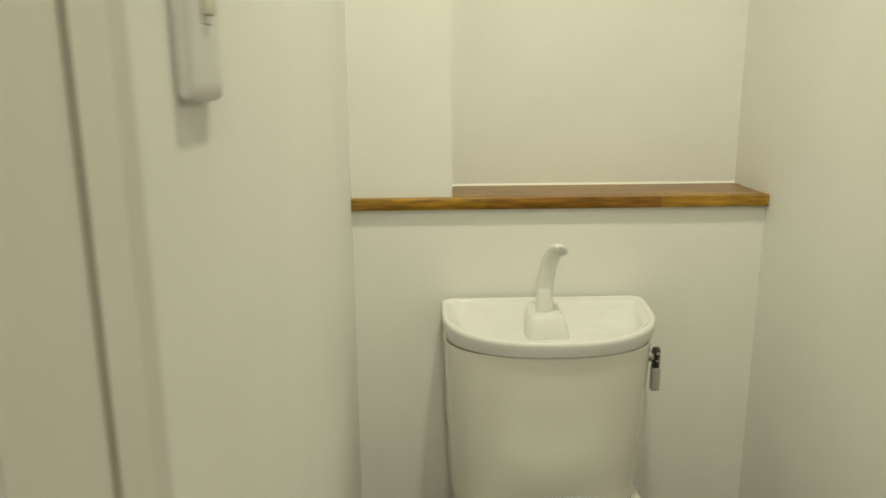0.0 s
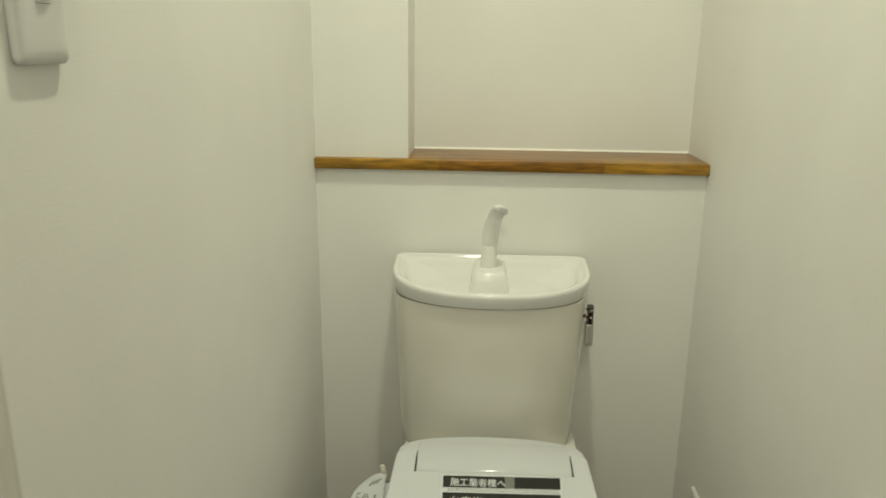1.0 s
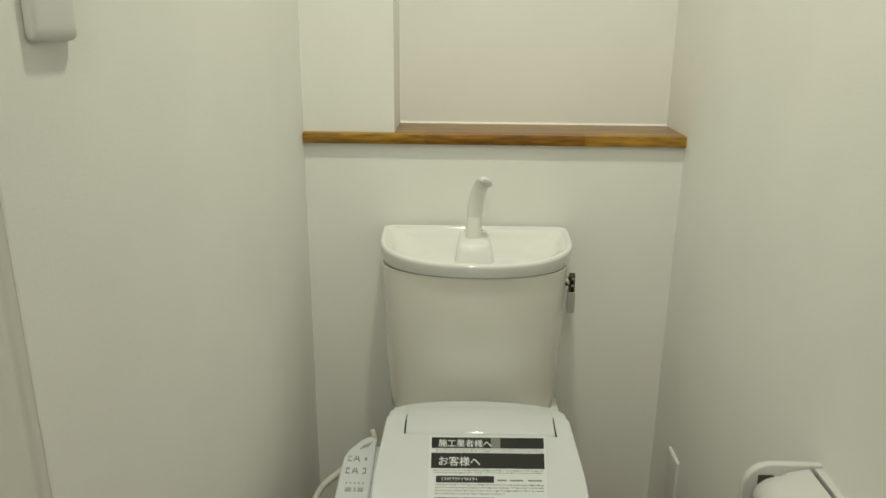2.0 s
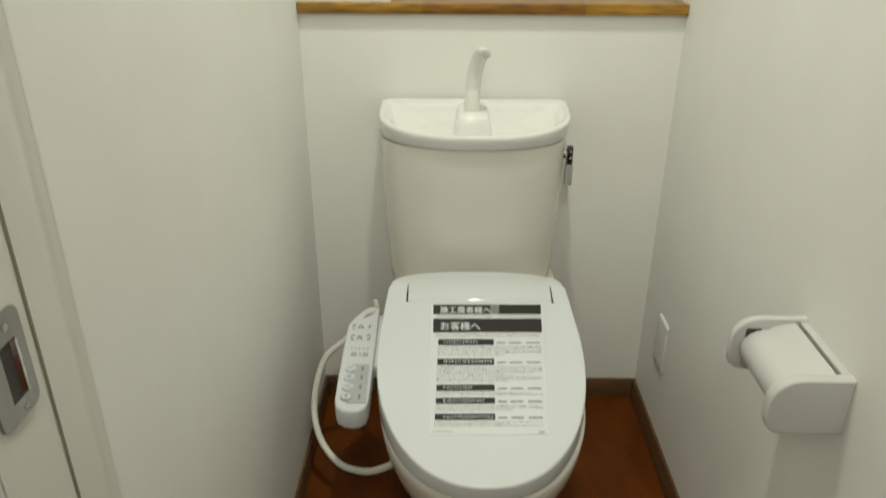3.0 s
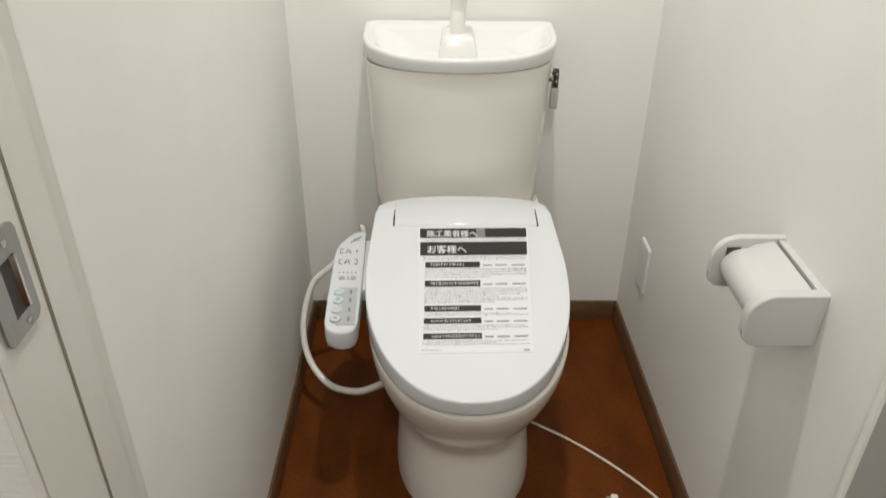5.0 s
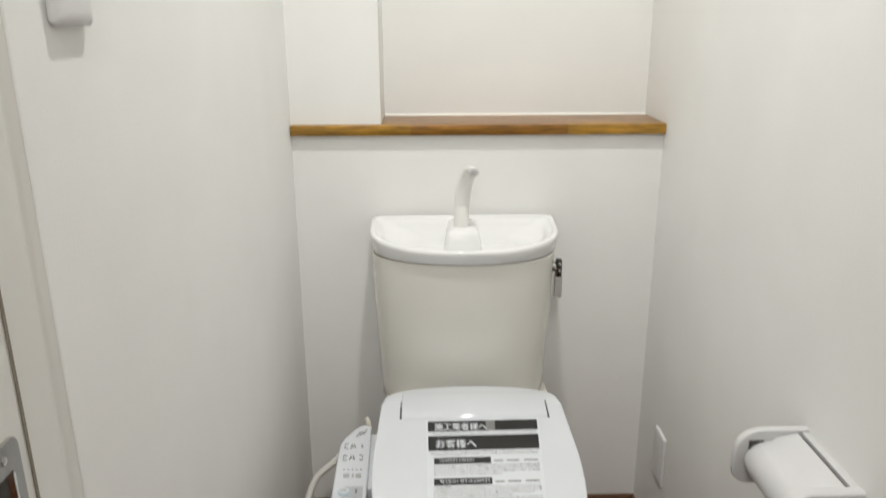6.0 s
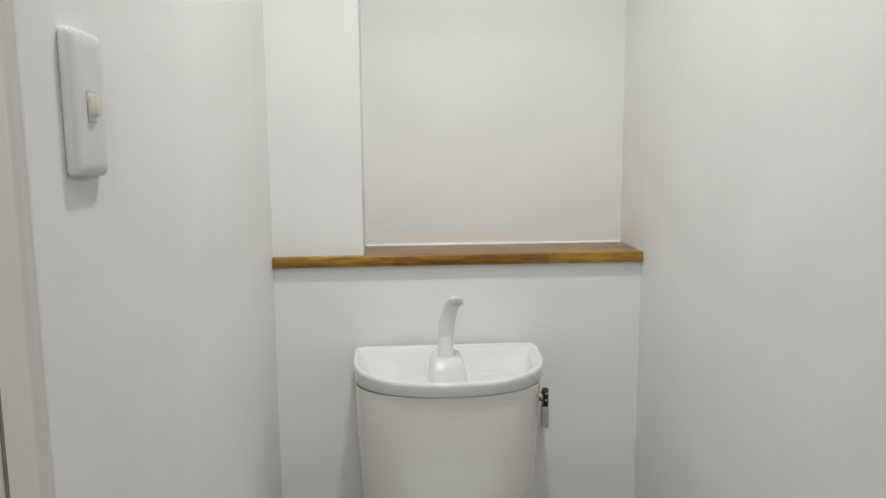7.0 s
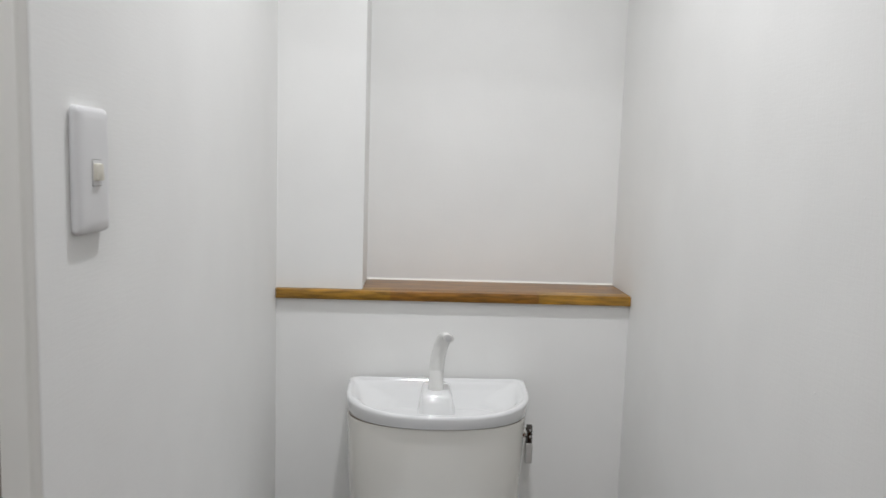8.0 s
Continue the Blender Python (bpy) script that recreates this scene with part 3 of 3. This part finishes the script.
# ---- instruction sheet on the lid ----
def sticker():
    root = thing("instruction_sheet", "printed white notice sheet stuck on the closed toilet lid", "sticker", (0.4, -0.55, lid_z(0, -0.55)))
    up = Vector((0, -0.107, 1)).normalized()

    def spot(u, y, h):
        t = (-0.372 - y) / 0.344
        x0, x1 = 0.2935 + 0.0065 * t, 0.5135 - 0.026 * t
        x = x0 + u * (x1 - x0)
        yy = y + 0.004 * (u - 0.5)
        return Vector((x, yy, lid_z(x, yy) + 0.0008)) + up * h

    def slab(u0, u1, y0, y1, h, bm=None, low=0.0008):
        bm = bm or bmesh.new()
        top = [bm.verts.new(spot(u, y, h)) for u, y in ((u0, y0), (u1, y0), (u1, y1), (u0, y1))]
        bot = [bm.verts.new(v.co - up * low) for v in top]
        bm.faces.new(top), bm.faces.new(bot[::-1])
        for i in range(4):
            bm.faces.new((bot[i], bot[(i + 1) % 4], top[(i + 1) % 4], top[i]))
        return bm

    part("paper_sheet", under(root, slab(0, 1, -0.373, -0.722, 0.0, low=0.0006)), PAPER, root, smooth=None)
    heads = []
    for y0, y1 in ((-0.378, -0.409), (-0.423, -0.465)):
        heads.append(part("title_bar", under(root, slab(0.02, 0.985, y0, y1, 0.0004)), INK, root, "black title bar", None))
    part("grey_block", under(root, slab(0.53, 0.61, -0.378, -0.409, 0.0007)), INK_GREY, heads[0], smooth=None)
    for words, u, y, size, head in (("施工業者様へ", 0.075, -0.404, 0.0195, heads[0]), ("お客様へ", 0.075, -0.456, 0.0225, heads[1])):
        c = bpy.data.curves.new("title_words", "FONT")
        c.body, c.size = words, size
        tmp = new("title_words", c)
        me = bpy.data.meshes.new_from_object(tmp.evaluated_get(bpy.context.evaluated_depsgraph_get()))
        bpy.data.objects.remove(tmp)
        bm = bmesh.new()
        for shift in (0.0, 0.0004, 0.0008):
            a = len(bm.verts)
            bm.from_mesh(me)
            bm.verts.ensure_lookup_table()
            bmesh.ops.translate(bm, vec=(shift, shift * 0.5, shift * 0.1), verts=bm.verts[a:])
        bpy.data.meshes.remove(me)
        turn = Matrix.Rotation(math.atan(0.107), 4, "X")
        bmesh.ops.transform(bm, matrix=Matrix.Translation(spot(u, y, 0.0007)) @ turn @ Matrix.Diagonal((0.86, 1.20, 1, 1)), verts=bm.verts[:])
        part("title_words", under(root, bm), PAPER, head, "white lettering", None)
    rng = random.Random(5)
    lines, pale = bmesh.new(), bmesh.new()

    def text_rows(y0, y1, pitch, u0=0.05, u1=0.97, ink=None):
        y = y0
        while y > y1:
            u = u0
            end = u1 if rng.random() < 0.7 else rng.uniform(0.6, 0.95)
            while u < end:
                w = rng.uniform(0.007, 0.03)
                h = rng.uniform(0.25, 0.5)
                slab(u, min(u + w, end), y, y - pitch * h, 0.0003, lines if rng.random() < 0.22 else ink)
                u += w + rng.uniform(0.003, 0.010)
            y -= pitch

    text_rows(-0.4115, -0.418, 0.005, 0.06, 0.97, pale)
    text_rows(-0.4695, -0.481, 0.006, 0.04, 0.97, pale)
    sections = [(-0.485, -0.502, 4), (-0.5395, -0.5565, 8), (-0.607, -0.6225, 2), (-0.639, -0.653, 3), (-0.676, -0.690, 3)]
    for k, (y0, y1, rows) in enumerate(sections):
        bar = part("section_bar", under(root, slab(0.065 - 0.006 * k, 0.555, y0, y1, 0.0004)), INK, root, "black section bar", None)
        words = bmesh.new()
        u = 0.11
        while u < (0.40, 0.53, 0.36, 0.47, 0.535)[k]:
            ys = [y0 - 0.0045, y0 - 0.0065, y0 - 0.0085, y1 + 0.0045]
            for _ in range(rng.choice((2, 3))):
                y = rng.choice(ys[:3])
                slab(u, u + rng.uniform(0.010, 0.018), y, y - 0.0012, 0.0006, words)
            v = u + rng.choice((0.002, 0.007, 0.013))
            slab(v, v + 0.004, ys[0], ys[3], 0.0006, words)
            u += 0.024
        part("bar_lettering", under(root, words), PAPER, bar, smooth=None, kind="stuff")
        ym = (y0 + y1) / 2 - 0.002
        for u0, u1 in ((0.58, 0.66), (0.69, 0.80), (0.84, 0.96)):
            slab(u0, u1, ym + 0.0015, ym - 0.002, 0.0003, lines)
        end = sections[k + 1][0] + 0.004 if k < 4 else -0.706
        text_rows(y1 - 0.004, end, (end - y1 + 0.004) / -rows if rows else 0.006, 0.06 - 0.006 * k, 0.97, pale)
    slab(0.02, 0.2, -0.714, -0.7155, 0.0003, pale)
    slab(0.92, 0.97, -0.716, -0.719, 0.0003, lines)
    part("small_print", under(root, lines), INK_GREY, root, "rows of small grey print", None, "stuff")
    part("fine_print", under(root, pale), INK_PALE, root, "rows of pale fine print", None, "stuff")


sticker()


# ---- bidet water hose ----
def hose():
    root = thing("water_hose", "pale flexible water hose looping from wall to bidet seat", "hose", (0.10, -0.30, 0.08))
    pts = [(0.17, -0.24, 0.405), (0.150, -0.21, 0.375), (0.120, -0.20, 0.335), (0.090, -0.20, 0.298), (0.042, -0.22, 0.256), (0.022, -0.27, 0.178), (0.038, -0.32, 0.117), (0.087, -0.37, 0.084),
           (0.147, -0.41, 0.098), (0.191, -0.43, 0.126), (0.230, -0.44, 0.160), (0.262, -0.445, 0.20)]
    part("hose_tube", under(root, sweep(pts, [0.0075] * len(pts), 14, 6)), HOSE, root)
    stub = sweep([(0.169, -0.236, 0.345), (0.169, -0.235, 0.380), (0.169, -0.234, 0.411), (0.166, -0.232, 0.423)], (0.0065, 0.0065, 0.006, 0.0045), 14, 4)
    part("hose_end", under(root, stub), CORD, root, "pale hose end")


hose()


# ---- power cord with plug and tag, on the floor ----
def power_cord():
    root = thing("power_cord", "cream power cord with a plug lying on the floor", "cord", (0.7, -0.7, 0))
    pts = [(0.455, -0.345, 0.0028), (0.515, -0.383, 0.0028), (0.575, -0.424, 0.0028), (0.623, -0.458, 0.0028), (0.675, -0.502, 0.0028), (0.727, -0.554, 0.0028), (0.765, -0.598, 0.0028), (0.792, -0.638, 0.0028),
           (0.811, -0.695, 0.0028), (0.803, -0.768, 0.0028), (0.765, -0.826, 0.0028), (0.715, -0.828, 0.0028), (0.678, -0.786, 0.0028), (0.670, -0.735, 0.0045),
           (0.676, -0.690, 0.007), (0.688, -0.648, 0.010)]
    part("cord", under(root, sweep(pts, [0.0025] * len(pts), 10, 6)), CORD, root)
    plug = prism(rounded(-0.011, 0.011, -0.013, 0.015, 0.005, 4), "z", 0.0, 0.017, 0.003)
    m = Matrix.Translation((0.697, -0.634, 0.0)) @ Matrix.Rotation(radians(-8), 4, "Z") @ Matrix.Scale(0.68, 4)
    bmesh.ops.transform(plug, matrix=m, verts=plug.verts[:])
    ob = part("plug", under(root, plug), CORD, root, "cream moulded plug")
    for z in (0.005, 0.0125):
        pin = box(-0.024, -0.009, 0.000, 0.0055, z - 0.0008, z + 0.0008, 0.0003, 1)
        bmesh.ops.transform(pin, matrix=m, verts=pin.verts[:])
        part("plug_pin", under(root, pin), BRASS, ob)


power_cord()


def tag():
    root = thing("paper_tag", "small curled white paper tag with black print on the cord", "tag", (0.72, -0.69, 0))
    a, b = Vector((0.690, -0.672, 0.011)), Vector((0.770, -0.705, 0.004))
    wide = Vector((-0.013, -0.040, 0)).normalized() * 0.040

    def at(u, v, h=0.0):
        p = a.lerp(b, u) + wide * v
        return p + Vector((0, 0, 0.011 * math.sin(u * 2.8) + h))

    def strip(u0, u1, v0, v1, h, t, n=8):
        bm = bmesh.new()
        rows = []
        for i in range(n + 1):
            u = u0 + (u1 - u0) * i / n
            rows.append([bm.verts.new(at(u, v0, h)), bm.verts.new(at(u, v1, h)), bm.verts.new(at(u, v1, h - t)), bm.verts.new(at(u, v0, h - t))])
        for r, s in zip(rows, rows[1:]):
            for k in range(4):
                bm.faces.new((r[k], r[(k + 1) % 4], s[(k + 1) % 4], s[k]))
        bm.faces.new(rows[0]), bm.faces.new(rows[-1][::-1])
        return bm
    part("tag_sheet", under(root, strip(0, 1, 0, 1, 0.0, 0.0004)), PAPER, root)
    part("tag_bar", under(root, strip(0.22, 0.35, 0.05, 0.88, 0.0003, 0.0004, 3)), INK, root, "black bar")
    for k in range(8):
        u = 0.40 + 0.066 * k
        part("tag_line", under(root, strip(u, u + 0.026, 0.06, 0.9 - 0.05 * (k % 3), 0.0003, 0.0004, 2)), INK_GREY, root)


tag()


# ---- toilet paper holder ----
def paper_holder():
    root = thing("toilet_paper_holder", "empty white plastic toilet paper holder with hinged cover on the wall", "paper holder", (W, -0.83, 0.66))
    zt, zb, xo = 0.696, 0.615, 0.7290

    def cheek(x_out, z_hi, z_lo, r_lo):
        return [(W, z_hi)] + [(x_out + r - r * math.sin(a), z_hi - r + r * math.cos(a)) for r in (0.036,) for a in np.linspace(0, math.pi / 2, 10)] + \
               [(x_out + r - r * math.cos(a), z_lo + r - r * math.sin(a)) for r in (r_lo,) for a in np.linspace(0, math.pi / 2, 8)] + [(W, z_lo)]
    part("mounting_plate", under(root, box(W - 0.008, W, -0.881, -0.754, zb + 0.004, zt - 0.012, 0.002)), PLASTIC_MATT, root)
    part("top_border", under(root, box(W - 0.0105, W, -0.8795, -0.7545, zt - 0.010, zt - 0.0005, 0.001)), PLASTIC_MATT, root)
    for y0, y1, hi in ((-0.897, -0.879, zt), (-0.755, -0.743, zt + 0.0035)):
        ob = part("side_cheek", under(root, prism(cheek(xo, hi, zb, 0.022), "y", y0, y1, 0.0028, 3)), PLASTIC_MATT, root)
        arc = [(xo + 0.022 - r * math.cos(a), zb + 0.022 - r * math.sin(a)) for r, turn in ((0.0224, 1), (0.0205, -1)) for a in list(np.linspace(-0.15, 0.75, 7))[::turn]]
        part("cheek_seam", under(root, prism(arc, "y", y0 + 0.0045, y0 + 0.0062)), INK_GREY, ob, "thin dark seam in the cheek")
    # hinged cover: a bent sheet that slopes from the slot to a rounded front
    prof = [(W - 0.0175, zt - 0.0010), (W - 0.045, zt - 0.0065), (xo + 0.048, zt - 0.0125)] + \
           [(xo + 0.042 - 0.029 * math.sin(a), zt - 0.0425 + 0.029 * math.cos(a)) for a in np.linspace(0.15, 1.95, 12)]
    inner = []
    for i, (x, z) in enumerate(prof):
        a, b = prof[max(i - 1, 0)], prof[min(i + 1, len(prof) - 1)]
        d = Vector((b[0] - a[0], b[1] - a[1])).normalized() * 0.003
        inner.append((x - d.y, z + d.x))
    part("cover", under(root, prism(prof + inner[::-1], "y", -0.8786, -0.7553, 0.0008, 2)), PLASTIC_MATT, root, "white curved hinged cover")
    # grey bar closes the slot and paints the shade inside it
    part("cover_slot", under(root, box(W - 0.024, W - 0.009, -0.8785, -0.760, zt - 0.016, zt - 0.013)), INK_GREY, root, "grey strip painting the shade in the slot behind the cover")
    # no slot is cut here: a dark patch paints its shade on the cheek
    part("roller_slot", under(root, box(xo + 0.018, xo + 0.038, -0.7568, -0.754, zt - 0.034, zt - 0.012)), GAP_SHADE, root, "dark patch painting the shade in the roller slot")
    part("roller_arm", under(root, cylinder((xo + 0.030, -0.817, zt - 0.058), (0, 1, 0), 0.010, 0.122, 20)), PLASTIC_MATT, root)


paper_holder()


# ---- wall fittings ----
def wall_switch():
    root = thing("light_switch", "white plastic wall switch plate with one small rocker", "switch", (0, -0.985, 1.30))
    y0, y1, z0, z1 = -1.024, -0.956, 1.241, 1.361
    rings = [[Vector((x, y, z)) for y, z in rounded(y0 + d, y1 - d, z0 + d, z1 - d, 0.006, 5)] for d, x in ((0.001, 0.0005), (0, 0.002), (0, 0.006), (0.0015, 0.0085), (0.005, 0.0102), (0.012, 0.0108))]
    plate = part("switch_plate", under(root, loft(rings)), FITTING, root, smooth=50)
    part("switch_frame", under(root, box(0.0085, 0.0111, -1.0000, -0.9800, 1.2862, 1.3120)), INK_PALE, plate, "thin grey line round the rocker")
    part("rocker_seat", under(root, box(0.0085, 0.0113, -0.9992, -0.9808, 1.2870, 1.3112)), FITTING, plate)
    rock = prism([(0.009, 1.2915), (0.0150, 1.2918), (0.0156, 1.2930), (0.0144, 1.3075), (0.009, 1.3085)], "y", -0.9980, -0.9825, 0.0006)
    part("rocker", under(root, rock), CORD, root, "cream rocker pressed at its upper end")


wall_switch()


def outlet():
    root = thing("wall_outlet", "white plastic outlet plate low on the wall", "outlet", (W, -0.172, 0.28))
    rings = [[Vector((x, y, z)) for y, z in rounded(-0.207 + d, -0.137 - d, 0.220 + d, 0.342 - d, 0.005, 5)] for d, x in ((0.0, W - 0.0003), (0, W - 0.0035), (0.001, W - 0.0052), (0.004, W - 0.0064), (0.012, W - 0.0068))]
    plate = part("outlet_plate", under(root, loft(rings)), FITTING, root, smooth=50)
    part("outlet_insert", under(root, prism(rounded(-0.186, -0.158, 0.245, 0.317, 0.003, 4), "x", W - 0.0073, W - 0.0064)), FITTING, plate)


outlet()


def strike_plate():
    root = thing("strike_plate", "brushed steel strike plate screwed to the door jamb", "strike plate", (JL, -1.199, 0.88))
    y0, y1, z0, z1 = -1.2265, -1.1735, 0.873, 0.962
    bm = cut(prism(rounded(y0, y1, z0, z1, 0.010, 5), "x", JL + 0.0005, JL + 0.0028, 0.0005, 1), box(JL - 0.01, JL + 0.01, -1.207, -1.186, 0.890, 0.938))
    plate = part("plate", under(root, bm), STEEL, root, "", 30)
    # the jamb stays solid: this dark sheet paints the opening's inner shade
    part("latch_recess", under(root, box(JL + 0.0002, JL + 0.0012, -1.2068, -1.1862, 0.8902, 0.9378)), GAP_SHADE, plate, "dark sheet painting the shade in the latch opening")
    lip = prism([(JL + 0.0012, -1.191), (JL + 0.0045, -1.189), (JL + 0.0045, -1.1860), (JL + 0.0012, -1.1860)], "z", 0.891, 0.937)
    part("strike_lip", under(root, lip), CHROME, plate)
    for z in (0.8805, 0.950):
        part("screw", under(root, cylinder((JL + 0.003, -1.194, z), (1, 0, 0), 0.0032, 0.0012, 16, 0.0003)), CHROME, plate)


strike_plate()


# ---- ceiling lamps ----
def ceiling_lamp(x, y):
    root = thing("ceiling_lamp", "small round white lamp on the plain ceiling", "lamp", (x, y, CEIL), "ceiling lamps")
    ring = loft([[Vector((x + r * math.cos(a), y + r * math.sin(a), z)) for a in np.linspace(0, 2 * math.pi, 40, endpoint=False)] for r, z in
                 ((0.085, CEIL), (0.085, CEIL - 0.016), (0.080, CEIL - 0.020), (0.064, CEIL - 0.020), (0.060, CEIL - 0.012))], False, True)
    part("housing", under(root, ring), PLASTIC_MATT, root)


ceiling_lamp(*LAMP)
ceiling_lamp(*HALL_LAMP)
